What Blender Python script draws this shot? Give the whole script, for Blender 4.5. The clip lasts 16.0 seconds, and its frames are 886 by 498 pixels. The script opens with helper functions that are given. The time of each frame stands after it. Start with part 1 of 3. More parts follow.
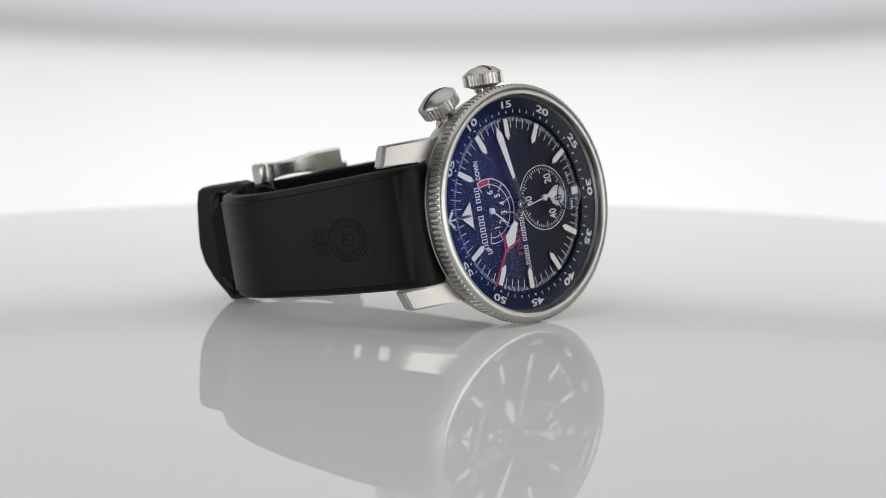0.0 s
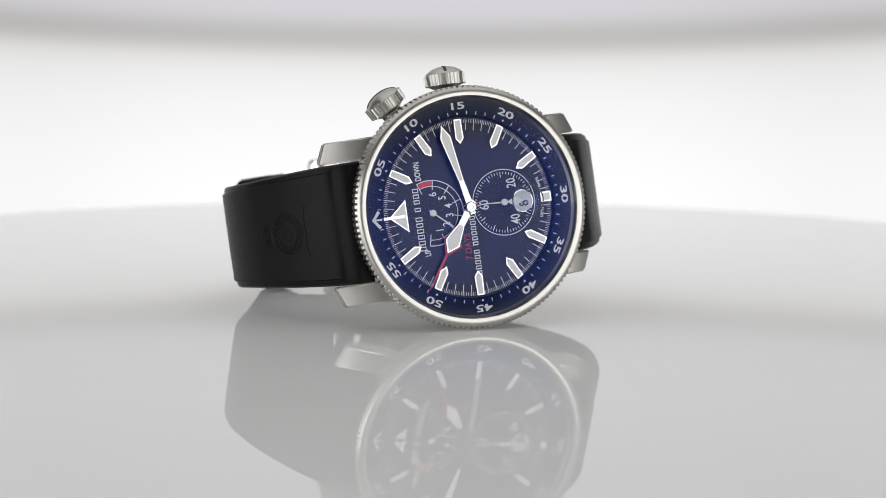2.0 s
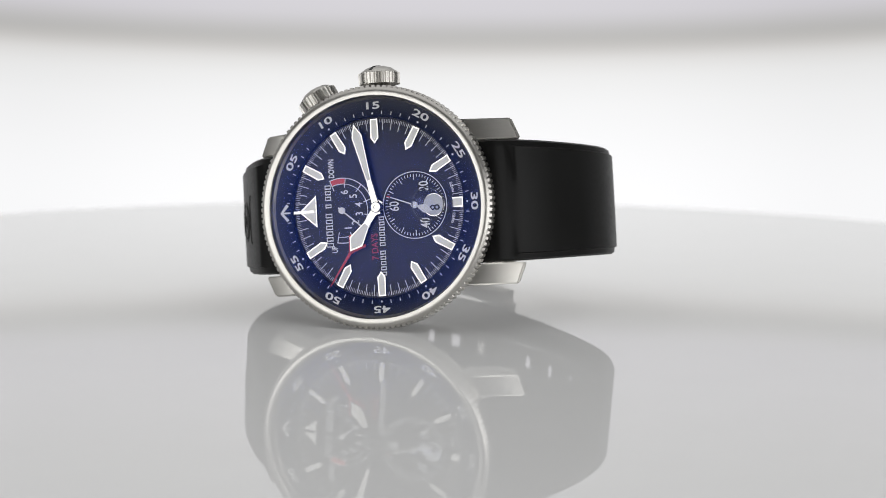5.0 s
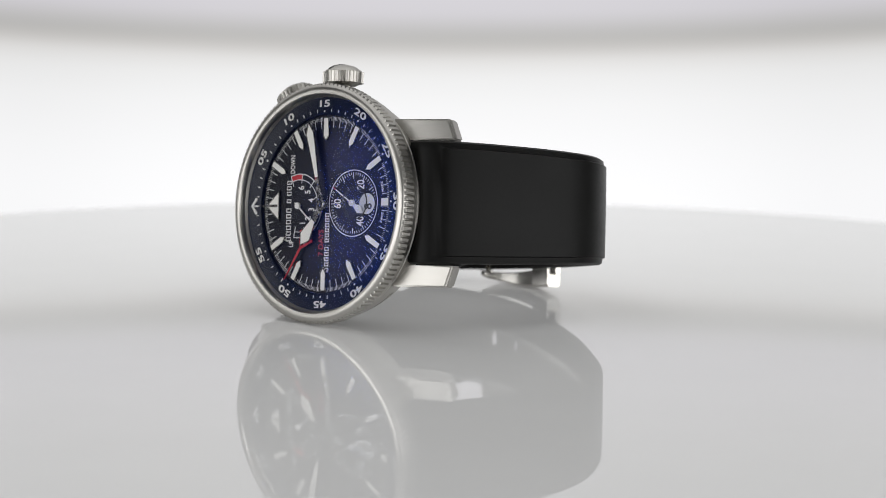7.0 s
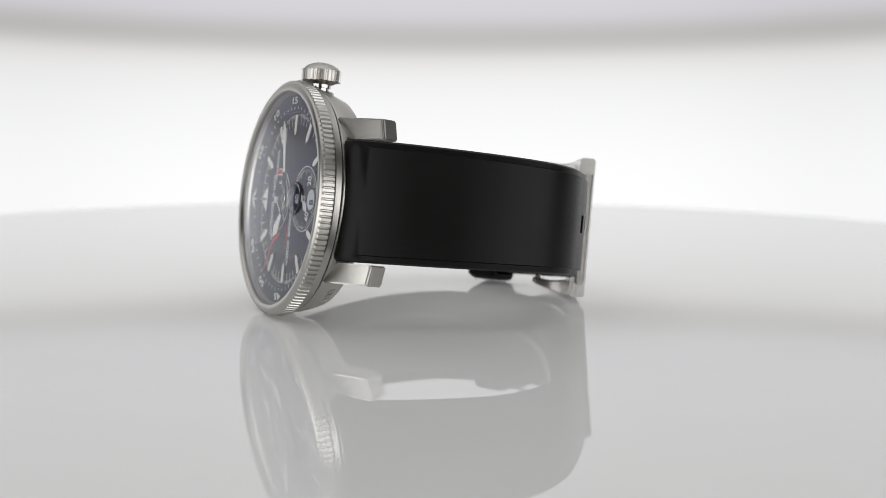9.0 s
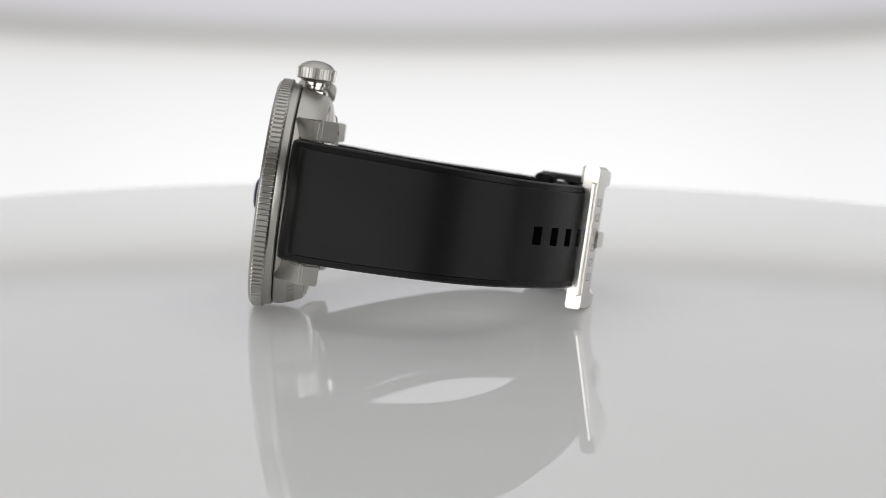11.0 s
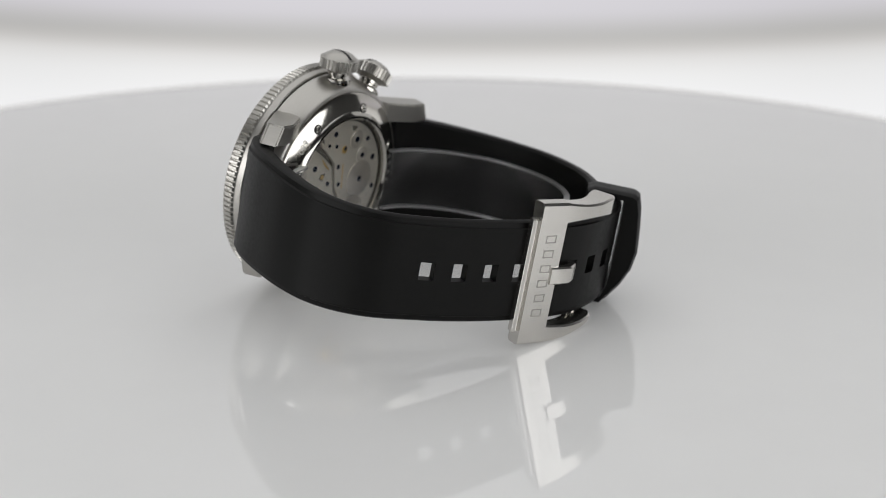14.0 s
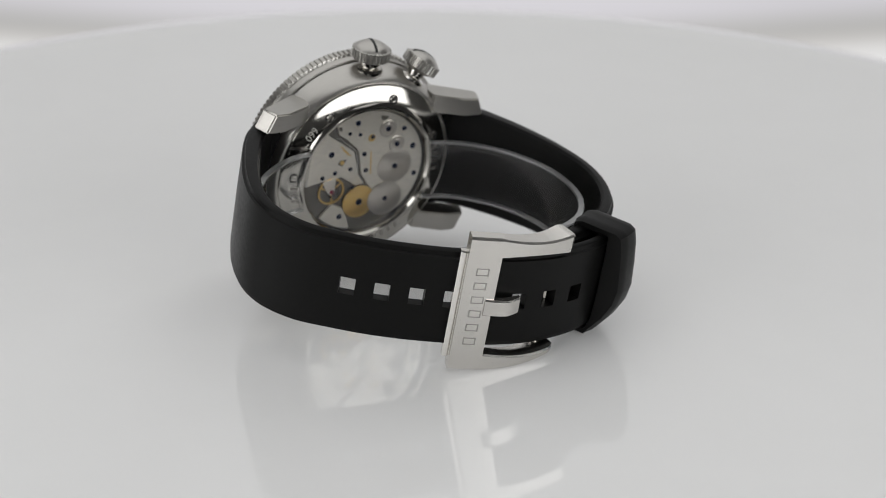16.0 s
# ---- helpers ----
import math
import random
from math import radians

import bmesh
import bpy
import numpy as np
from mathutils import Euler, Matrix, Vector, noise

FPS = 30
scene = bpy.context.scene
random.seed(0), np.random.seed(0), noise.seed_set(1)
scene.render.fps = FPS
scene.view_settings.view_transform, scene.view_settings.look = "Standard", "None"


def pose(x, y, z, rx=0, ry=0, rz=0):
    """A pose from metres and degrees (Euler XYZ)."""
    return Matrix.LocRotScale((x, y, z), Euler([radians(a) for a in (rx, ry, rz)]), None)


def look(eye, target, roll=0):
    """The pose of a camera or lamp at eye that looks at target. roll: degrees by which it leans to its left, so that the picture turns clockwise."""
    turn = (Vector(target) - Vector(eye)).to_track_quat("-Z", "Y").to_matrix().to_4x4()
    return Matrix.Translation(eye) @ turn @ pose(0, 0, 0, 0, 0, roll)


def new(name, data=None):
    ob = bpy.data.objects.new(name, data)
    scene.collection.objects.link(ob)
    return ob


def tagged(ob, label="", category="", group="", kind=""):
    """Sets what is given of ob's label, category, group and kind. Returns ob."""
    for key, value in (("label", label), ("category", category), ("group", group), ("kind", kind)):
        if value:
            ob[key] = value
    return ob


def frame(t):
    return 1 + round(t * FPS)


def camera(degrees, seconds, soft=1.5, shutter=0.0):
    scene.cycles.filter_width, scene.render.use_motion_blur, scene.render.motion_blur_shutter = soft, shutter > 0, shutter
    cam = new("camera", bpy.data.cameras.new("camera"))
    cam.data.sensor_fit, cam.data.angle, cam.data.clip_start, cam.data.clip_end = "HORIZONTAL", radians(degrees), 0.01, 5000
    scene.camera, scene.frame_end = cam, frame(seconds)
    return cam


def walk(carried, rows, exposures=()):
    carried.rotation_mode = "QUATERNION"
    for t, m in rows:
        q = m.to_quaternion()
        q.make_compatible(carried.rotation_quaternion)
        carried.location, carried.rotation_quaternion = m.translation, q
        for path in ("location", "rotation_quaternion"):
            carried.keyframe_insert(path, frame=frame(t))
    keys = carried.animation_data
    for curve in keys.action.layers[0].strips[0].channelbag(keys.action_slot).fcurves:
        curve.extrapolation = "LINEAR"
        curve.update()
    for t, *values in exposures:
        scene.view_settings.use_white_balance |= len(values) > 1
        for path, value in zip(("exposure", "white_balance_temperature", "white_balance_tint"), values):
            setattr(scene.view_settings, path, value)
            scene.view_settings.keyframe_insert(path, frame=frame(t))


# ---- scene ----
cam = camera(25.168, 16.0, soft=0.75)
cam.data.dof.use_dof, cam.data.dof.focus_distance, cam.data.dof.aperture_fstop = True, 0.372, 20.0
EYE = Vector((0.00546, -0.400828, 0.06496))
CAMERA = look(EYE, EYE + Vector((0, math.cos(radians(7.619)), -math.sin(radians(7.619)))), 0.326)
walk(cam, [(0.0, CAMERA), (16.0, CAMERA)])

# ---- light ----
world = bpy.data.worlds.new("studio_air")
scene.world = world
world.use_nodes = True
world.node_tree.nodes["Background"].inputs[0].default_value = (0.9, 0.92, 1.0, 1)
world.node_tree.nodes["Background"].inputs[1].default_value = 0.05
scene.view_settings.exposure = 0.0


def softbox(name, eye, target, width, height, watts, colour=(1, 1, 1)):
    lamp = bpy.data.lights.new(name, "AREA")
    lamp.shape, lamp.size, lamp.size_y, lamp.energy, lamp.color = "RECTANGLE", width, height, watts, colour
    ob = new(name, lamp)
    ob.matrix_world = look(eye, target)
    return ob


softbox("softbox_light", (0.47, -0.40, 0.09), (0, 0, 0.06), 0.80, 0.30, 1.9)
softbox("softbox_light", (-0.47, -0.40, 0.09), (0, 0, 0.06), 0.80, 0.30, 1.9)
softbox("overhead_light", (0, 0.0, 0.85), (0, 0, 0), 1.5, 1.3, 5.2)


# ---- materials ----
def material(name, colour, rough=0.5, metal=0.0, grain=0.0, scale=300.0, bump=0.0, spec=0.5, coat=0.0, stretch=(1, 1, 1), wear=0.0):
    m = bpy.data.materials.new(name)
    m.use_nodes = True
    nt = m.node_tree
    b = nt.nodes["Principled BSDF"]
    b.inputs["Base Color"].default_value = (*colour, 1)
    b.inputs["Roughness"].default_value = rough
    b.inputs["Metallic"].default_value = metal
    b.inputs["Specular IOR Level"].default_value = spec
    b.inputs["Coat Weight"].default_value = coat
    b.inputs["Coat Roughness"].default_value = 0.05
    if grain or bump or wear:
        tc = nt.nodes.new("ShaderNodeTexCoord")
        mp = nt.nodes.new("ShaderNodeMapping")
        mp.inputs["Scale"].default_value = stretch
        nt.links.new(tc.outputs["Object"], mp.inputs[0])
        fine = nt.nodes.new("ShaderNodeTexNoise")
        fine.inputs["Scale"].default_value = scale
        fine.inputs["Detail"].default_value = 4
        nt.links.new(mp.outputs[0], fine.inputs[0])
        wide = nt.nodes.new("ShaderNodeTexNoise")
        wide.inputs["Scale"].default_value = scale / 14
        wide.inputs["Detail"].default_value = 3
        nt.links.new(tc.outputs["Object"], wide.inputs[0])
        mixn = nt.nodes.new("ShaderNodeMath")
        mixn.operation = "MULTIPLY_ADD"
        nt.links.new(wide.outputs[0], mixn.inputs[0])
        mixn.inputs[1].default_value = 0.6
        nt.links.new(fine.outputs[0], mixn.inputs[2])
        if grain:
            ramp = nt.nodes.new("ShaderNodeMapRange")
            ramp.inputs[1].default_value, ramp.inputs[2].default_value = 0.5, 1.1
            ramp.inputs[3].default_value, ramp.inputs[4].default_value = 1 - grain, 1 + grain
            nt.links.new(mixn.outputs[0], ramp.inputs[0])
            mul = nt.nodes.new("ShaderNodeVectorMath")
            mul.operation = "SCALE"
            mul.inputs[0].default_value = colour
            nt.links.new(ramp.outputs[0], mul.inputs["Scale"])
            nt.links.new(mul.outputs[0], b.inputs["Base Color"])
        if wear:
            rr = nt.nodes.new("ShaderNodeMapRange")
            rr.inputs[1].default_value, rr.inputs[2].default_value = 0.5, 1.1
            rr.inputs[3].default_value, rr.inputs[4].default_value = max(0.02, rough - wear), rough + wear
            nt.links.new(mixn.outputs[0], rr.inputs[0])
            nt.links.new(rr.outputs[0], b.inputs["Roughness"])
        if bump:
            bp = nt.nodes.new("ShaderNodeBump")
            bp.inputs["Strength"].default_value = bump
            bp.inputs["Distance"].default_value = 0.00005
            nt.links.new(fine.outputs[0], bp.inputs["Height"])
            nt.links.new(bp.outputs[0], b.inputs["Normal"])
    return m


STEEL = material("satin_steel", (0.49, 0.476, 0.447), 0.33, 1)
BRUSHED = material("brushed_steel", (0.46, 0.447, 0.42), 0.34, 1, 0.05, 500, 0.0, stretch=(1, 9, 1), wear=0.03)
POLISH = material("polished_steel", (0.54, 0.522, 0.482), 0.11, 1, 0.03, 900, 0.0, wear=0.04)
SATIN = material("soft_satin_steel", (0.52, 0.505, 0.475), 0.32, 1, 0.03, 600, 0.0, stretch=(1, 1, 6), wear=0.04)
BUCKLE = material("fine_satin_steel", (0.69, 0.67, 0.635), 0.23, 1)
# black for the bezel gap and screw surrounds: their shade as a colour
GROOVE = material("gap_shade_black", (0.01, 0.01, 0.01), 0.6)
RUBBER = material("black_rubber", (0.0042, 0.0042, 0.004), 0.40, 0, 0.2, 1200, 0.03, spec=0.14, wear=0.06)
DIAL = material("navy_lacquer_dial", (0.0018, 0.002, 0.0045), 0.35, 0, 0.1, 1500, spec=0.25)
SUBDIAL = material("black_subdial", (0.004, 0.004, 0.006), 0.4, 0, 0.1, 2500, spec=0.25)
RING = material("navy_flange", (0.003, 0.006, 0.018), 0.3, 0, 0.1, 1500, spec=0.2)
PRINT = material("white_print", (0.78, 0.78, 0.76), 0.5)
LUME = material("ivory_lume", (0.88, 0.87, 0.82), 0.55, 0, 0.04, 4000, 0.1)
RED = material("red_enamel", (0.55, 0.012, 0.02), 0.35)
RED_PRINT = material("red_print", (0.38, 0.012, 0.03), 0.5)
DATE = material("date_disc_white", (0.62, 0.63, 0.64), 0.5)
# printed ink, and the shade of slots laid on as black strips
INK_AND_SHADE = material("black_ink_and_slot_shade", (0.006, 0.006, 0.007), 0.5)
ETCH = material("etched_steel", (0.42, 0.405, 0.38), 0.34, 1.0)
RHODIUM = material("striped_rhodium_plate", (0.76, 0.73, 0.66), 0.34, 0.85, 0.12, 500, 0.02, stretch=(1, 8, 1), wear=0.06)
# darker than the bridges: the shade of gaps and recesses put into the colour
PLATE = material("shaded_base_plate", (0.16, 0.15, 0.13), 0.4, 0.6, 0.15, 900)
WHEEL = material("sunray_steel_wheel", (0.56, 0.53, 0.48), 0.28, 0.85, 0.10, 1500)
GOLD = material("gilt_brass", (0.74, 0.52, 0.19), 0.3, 0.9, 0.08, 1500)
BLUED = material("blued_screw", (0.008, 0.012, 0.034), 0.25, 0.7)
RUBY = material("ruby_jewel", (0.20, 0.03, 0.05), 0.15)
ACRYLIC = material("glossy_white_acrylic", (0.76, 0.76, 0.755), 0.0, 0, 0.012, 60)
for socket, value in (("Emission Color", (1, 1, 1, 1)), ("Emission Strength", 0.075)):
    ACRYLIC.node_tree.nodes["Principled BSDF"].inputs[socket].default_value = value  # faint glow of its own, added to weaken shadows on the disc
WALL = material("grey_studio_paint", (0.42, 0.42, 0.42), 0.8, 0, 0.06, 14, 0.1)


def glass(name, tint, amount, extra, clear=(1, 1, 1), rough=0.0):
    """A thin coated pane: a tinted mirror sheen, and more of a plain one towards grazing."""
    m = bpy.data.materials.new(name)
    m.use_nodes = True
    nt = m.node_tree
    for n in list(nt.nodes):
        if n.type == "BSDF_PRINCIPLED":
            nt.nodes.remove(n)
    out = nt.nodes["Material Output"]
    tr = nt.nodes.new("ShaderNodeBsdfTransparent")
    tr.inputs[0].default_value = (*clear, 1)
    g1 = nt.nodes.new("ShaderNodeBsdfGlossy")
    g1.inputs["Color"].default_value = (*tint, 1)
    g1.inputs["Roughness"].default_value = max(rough, 0.2)
    g2 = nt.nodes.new("ShaderNodeBsdfGlossy")
    g2.inputs["Color"].default_value = (1, 1, 1, 1)
    g2.inputs["Roughness"].default_value = rough
    a, b = nt.nodes.new("ShaderNodeMixShader"), nt.nodes.new("ShaderNodeMixShader")
    a.inputs[0].default_value = amount
    fr = nt.nodes.new("ShaderNodeFresnel")
    fr.inputs["IOR"].default_value = 1.5
    mr = nt.nodes.new("ShaderNodeMapRange")
    mr.inputs[1].default_value, mr.inputs[2].default_value = 0.045, 1.0
    mr.inputs[3].default_value, mr.inputs[4].default_value = 0.0, extra
    nt.links.new(fr.outputs[0], mr.inputs[0])
    nt.links.new(tr.outputs[0], a.inputs[1])
    nt.links.new(g1.outputs[0], a.inputs[2])
    nt.links.new(mr.outputs[0], b.inputs[0])
    nt.links.new(a.outputs[0], b.inputs[1])
    nt.links.new(g2.outputs[0], b.inputs[2])
    nt.links.new(b.outputs[0], out.inputs[0])
    return m


SAPPHIRE = glass("coated_sapphire", (0.07, 0.16, 0.90), 0.034, 1.5)
LENS = glass("magnifier_sapphire", (0.45, 0.5, 1.0), 0.035, 1.0, (0.93, 0.94, 0.96))
BACKGLASS = glass("back_sapphire", (0.8, 0.85, 1.0), 0.05, 0.8)
CLEAR = glass("clear_plastic", (0.8, 0.8, 0.8), 0.012, 0.06, (0.95, 0.95, 0.95), 0.4)

# ---- mesh helpers, all in millimetres ----
MM = 0.001


def part(name, bm, mat, parent=None, label="", angle=32):
    """Links a bmesh given in millimetres as one mesh object under its thing."""
    me = bpy.data.meshes.new(name)
    bmesh.ops.recalc_face_normals(bm, faces=bm.faces)
    for v in bm.verts:
        v.co *= MM
    bm.to_mesh(me)
    bm.free()
    for p in me.polygons:
        p.use_smooth = True
    me.set_sharp_from_angle(angle=radians(angle))
    me.materials.append(mat)
    ob = new(name, me)
    if parent:
        ob.parent = parent
    if label:
        tagged(ob, label)
    return ob


def mm_pose(m):
    m = m.copy()
    m.translation = m.translation * MM
    return m


def lathe(profile, n=128, bm=None, closed=True, tooth=None):
    """Spins (r, z) pairs round z. tooth(i, k): change of radius of point i on step k."""
    bm = bm or bmesh.new()
    rings = []
    for i, (r, z) in enumerate(profile):
        if r < 1e-6:
            rings.append([bm.verts.new((0, 0, z))])
            continue
        ring = []
        for k in range(n):
            a = 2 * math.pi * k / n
            rr = r + (tooth(i, k) if tooth else 0)
            ring.append(bm.verts.new((rr * math.cos(a), rr * math.sin(a), z)))
        rings.append(ring)
    pairs = list(zip(rings, rings[1:]))
    if closed:
        pairs.append((rings[-1], rings[0]))
    for p, q in pairs:
        for k in range(n):
            j = (k + 1) % n
            if len(p) == 1 and len(q) == 1:
                break
            if len(p) == 1:
                bm.faces.new((p[0], q[k], q[j]))
            elif len(q) == 1:
                bm.faces.new((p[k], p[j], q[0]))
            else:
                bm.faces.new((p[k], p[j], q[j], q[k]))
    return bm


def prism(points, z0, z1, bm=None, m=None, bevel=0.0):
    """A polygon in x, y pulled from z0 to z1."""
    bm = bm or bmesh.new()
    lo = [bm.verts.new((x, y, z0)) for x, y in points]
    hi = [bm.verts.new((x, y, z1)) for x, y in points]
    n = len(points)
    fs = [bm.faces.new(lo[::-1]), bm.faces.new(hi)]
    for i in range(n):
        j = (i + 1) % n
        fs.append(bm.faces.new((lo[i], lo[j], hi[j], hi[i])))
    if bevel:
        es = list({e for f in fs for e in f.edges})
        bmesh.ops.bevel(bm, geom=es, offset=bevel, segments=2, affect="EDGES", clamp_overlap=True)
    if m:
        bmesh.ops.transform(bm, matrix=m, verts=bm.verts if bevel else lo + hi)
    return bm


def box(x0, x1, y0, y1, z0, z1, bm=None, bevel=0.0):
    return prism([(x0, y0), (x1, y0), (x1, y1), (x0, y1)], z0, z1, bm, None, bevel)


def bar(bm, r0, r1, width, angle, z0, z1, centre=(0, 0)):
    """A straight tick from radius r0 to r1 at an angle in degrees."""
    c, s = math.cos(radians(angle)), math.sin(radians(angle))
    pts = [(r0, -width / 2), (r1, -width / 2), (r1, width / 2), (r0, width / 2)]
    prism([(centre[0] + x * c - y * s, centre[1] + x * s + y * c) for x, y in pts], z0, z1, bm)
    return bm


def arc(bm, r0, r1, a0, a1, z0, z1, centre=(0, 0), steps=40):
    pts = [(r1, a0 + (a1 - a0) * k / steps) for k in range(steps + 1)] + [(r0, a1 - (a1 - a0) * k / steps) for k in range(steps + 1)]
    lo, hi = [], []
    for r, a in pts:
        x, y = centre[0] + r * math.cos(radians(a)), centre[1] + r * math.sin(radians(a))
        lo.append(bm.verts.new((x, y, z0)))
        hi.append(bm.verts.new((x, y, z1)))
    n = len(pts)
    for k in range(steps):
        a, b, c, d = k, k + 1, n - 2 - k, n - 1 - k
        bm.faces.new((hi[a], hi[b], hi[c], hi[d]))
        bm.faces.new((lo[d], lo[c], lo[b], lo[a]))
    for k in range(n):
        j = (k + 1) % n
        bm.faces.new((lo[k], lo[j], hi[j], hi[k]))
    return bm


def letters(name, text, size, x, y, z, turn, mat, parent, width=1.0, bold=0.0, depth=0.03):
    """Raised or printed characters in the built-in font, centred on (x, y), size = height of a capital in mm."""
    cu = bpy.data.curves.new(name, "FONT")
    cu.body, cu.size, cu.align_x, cu.align_y = text, size / 0.7, "CENTER", "CENTER"
    cu.extrude, cu.offset = depth, bold
    cu.resolution_u = 4
    tmp = bpy.data.objects.new(name, cu)
    scene.collection.objects.link(tmp)
    bpy.context.view_layer.update()
    me = bpy.data.meshes.new_from_object(tmp.evaluated_get(bpy.context.evaluated_depsgraph_get()))
    bpy.data.objects.remove(tmp)
    me.transform(Matrix.Diagonal((MM * width, MM, MM, 1)))
    me.materials.clear()
    me.materials.append(mat)
    ob = new(name, me)
    ob.parent = parent
    ob.matrix_basis = mm_pose(pose(x, y, z, 0, 0, turn))
    return ob


def catmull(points, per=8):
    """A smooth line through points (x, z)."""
    out = []
    ps = [points[0]] + list(points) + [points[-1]]
    for i in range(1, len(ps) - 2):
        p0, p1, p2, p3 = (Vector(q) for q in ps[i - 1:i + 3])
        for k in range(per):
            t = k / per
            out.append(0.5 * ((2 * p1) + (p2 - p0) * t + (2 * p0 - 5 * p1 + 4 * p2 - p3) * t * t + (3 * p1 - p0 - 3 * p2 + p3) * t ** 3))
    out.append(Vector(points[-1]))
    return out


class Line:
    """A line in the x, z plane, by its length, with the normal that points out of the loop."""

    def __init__(self, points, side):
        self.p = catmull(points)
        self.s = [0.0]
        for a, b in zip(self.p, self.p[1:]):
            self.s.append(self.s[-1] + (b - a).length)
        self.side, self.length = side, self.s[-1]

    def at(self, s):
        s = min(max(s, 0.0), self.length)
        i = max(0, min(int(np.searchsorted(self.s, s)) - 1, len(self.p) - 2))
        f = (s - self.s[i]) / max(self.s[i + 1] - self.s[i], 1e-9)
        return self.p[i].lerp(self.p[i + 1], f)

    def basis(self, s):
        d = (self.at(s + 0.6) - self.at(s - 0.6)).normalized()
        return self.at(s), d, Vector((d[1], -d[0])) * self.side

    def place(self, s, y, n):
        p, d, o = self.basis(s)
        q = p + o * n
        return Vector((q[0], y, q[1]))

    def nearest(self, x, z):
        return min((((a - Vector((x, z))).length, s) for a, s in zip(self.p, self.s)))[1]


def sweep(line, stations, section, holes=(), half=1.75):
    """section(s): the closed outline as (y, n) pairs; holes: (s0, s1) stretches cut through the middle, between y = -half and half."""
    bm = bmesh.new()
    rows = [[bm.verts.new(line.place(s, y, n)) for y, n in section(s)] for s in stations]
    sec = section(stations[0])
    m = len(sec)
    mid = [i for i in range(m) if abs(sec[i][0] - half) + abs(sec[(i + 1) % m][0] + half) < 1e-6 or abs(sec[i][0] + half) + abs(sec[(i + 1) % m][0] - half) < 1e-6]
    for k in range(len(rows) - 1):
        sm = (stations[k] + stations[k + 1]) / 2
        cut = any(a < sm < b for a, b in holes)
        for i in range(m):
            j = (i + 1) % m
            if cut and i in mid:
                continue
            bm.faces.new((rows[k][i], rows[k][j], rows[k + 1][j], rows[k + 1][i]))
        if cut and len(mid) == 2:
            i, i2 = mid
            for a, b in ((i, (i2 + 1) % m), ((i + 1) % m, i2)):
                bm.faces.new((rows[k][a], rows[k + 1][a], rows[k + 1][b], rows[k][b]))
    for k, s in enumerate(stations):
        if len(mid) == 2 and any(abs(s - e) < 1e-6 for h in holes for e in h):
            i, i2 = mid
            bm.faces.new((rows[k][i], rows[k][(i + 1) % m], rows[k][i2], rows[k][(i2 + 1) % m]))
    for row in (rows[0], rows[-1]):
        bm.faces.new(row)
    return bm


# ---- setting ----
def studio():
    # unseen room added round the set; its grey fills reflections in the steel
    def wall(name, x0, x1, y0, y1, z0, z1):
        tagged(part(name, box(x0, x1, y0, y1, z0, z1), WALL), "plain grey studio %s round the turntable" % name.split("_")[0], name.split("_")[0], kind="structure")
    wall("wall_north", -2000, 2000, 1900, 2000, -900, 1700)
    wall("wall_south", -2000, 2000, -2000, -1900, -900, 1700)
    wall("wall_east", 1900, 2000, -1900, 1900, -900, 1700)
    wall("wall_west", -2000, -1900, -1900, 1900, -900, 1700)
    wall("floor", -2000, 2000, -2000, 2000, -1000, -900)
    wall("ceiling", -2000, 2000, -2000, 2000, 1700, 1800)
    # the sheet behind the turntable; its light is painted into the emission colour
    m = bpy.data.materials.new("painted_glow_sheet")
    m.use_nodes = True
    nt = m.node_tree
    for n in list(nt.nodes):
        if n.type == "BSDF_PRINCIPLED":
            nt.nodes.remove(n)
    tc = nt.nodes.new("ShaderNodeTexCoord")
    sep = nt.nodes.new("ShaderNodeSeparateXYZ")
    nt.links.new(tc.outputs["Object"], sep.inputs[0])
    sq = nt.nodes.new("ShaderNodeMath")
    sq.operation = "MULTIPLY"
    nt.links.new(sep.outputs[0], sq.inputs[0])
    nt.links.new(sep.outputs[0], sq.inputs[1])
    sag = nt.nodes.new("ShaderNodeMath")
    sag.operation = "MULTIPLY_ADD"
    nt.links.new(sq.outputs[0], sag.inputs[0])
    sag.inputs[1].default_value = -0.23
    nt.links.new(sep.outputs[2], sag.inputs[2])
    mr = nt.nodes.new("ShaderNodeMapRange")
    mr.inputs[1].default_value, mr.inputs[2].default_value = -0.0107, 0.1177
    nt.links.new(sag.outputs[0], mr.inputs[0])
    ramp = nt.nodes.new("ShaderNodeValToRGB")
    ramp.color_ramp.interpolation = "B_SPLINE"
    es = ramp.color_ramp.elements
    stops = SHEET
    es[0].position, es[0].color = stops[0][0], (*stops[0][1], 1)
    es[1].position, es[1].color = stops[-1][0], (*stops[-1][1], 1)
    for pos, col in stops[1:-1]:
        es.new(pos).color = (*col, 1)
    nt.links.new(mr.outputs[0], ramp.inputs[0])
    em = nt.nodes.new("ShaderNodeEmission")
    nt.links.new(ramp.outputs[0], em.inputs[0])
    # brighter towards the middle, painted in across the width
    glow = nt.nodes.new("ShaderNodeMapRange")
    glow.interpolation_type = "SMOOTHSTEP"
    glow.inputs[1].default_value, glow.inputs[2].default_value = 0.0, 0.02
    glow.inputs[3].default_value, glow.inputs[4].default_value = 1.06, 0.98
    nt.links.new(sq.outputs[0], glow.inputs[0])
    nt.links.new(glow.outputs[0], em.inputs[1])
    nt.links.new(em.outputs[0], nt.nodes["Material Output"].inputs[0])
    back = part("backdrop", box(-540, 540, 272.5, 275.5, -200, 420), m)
    tagged(back, "white studio backdrop sheet with painted glow and dark band", "backdrop", kind="structure")


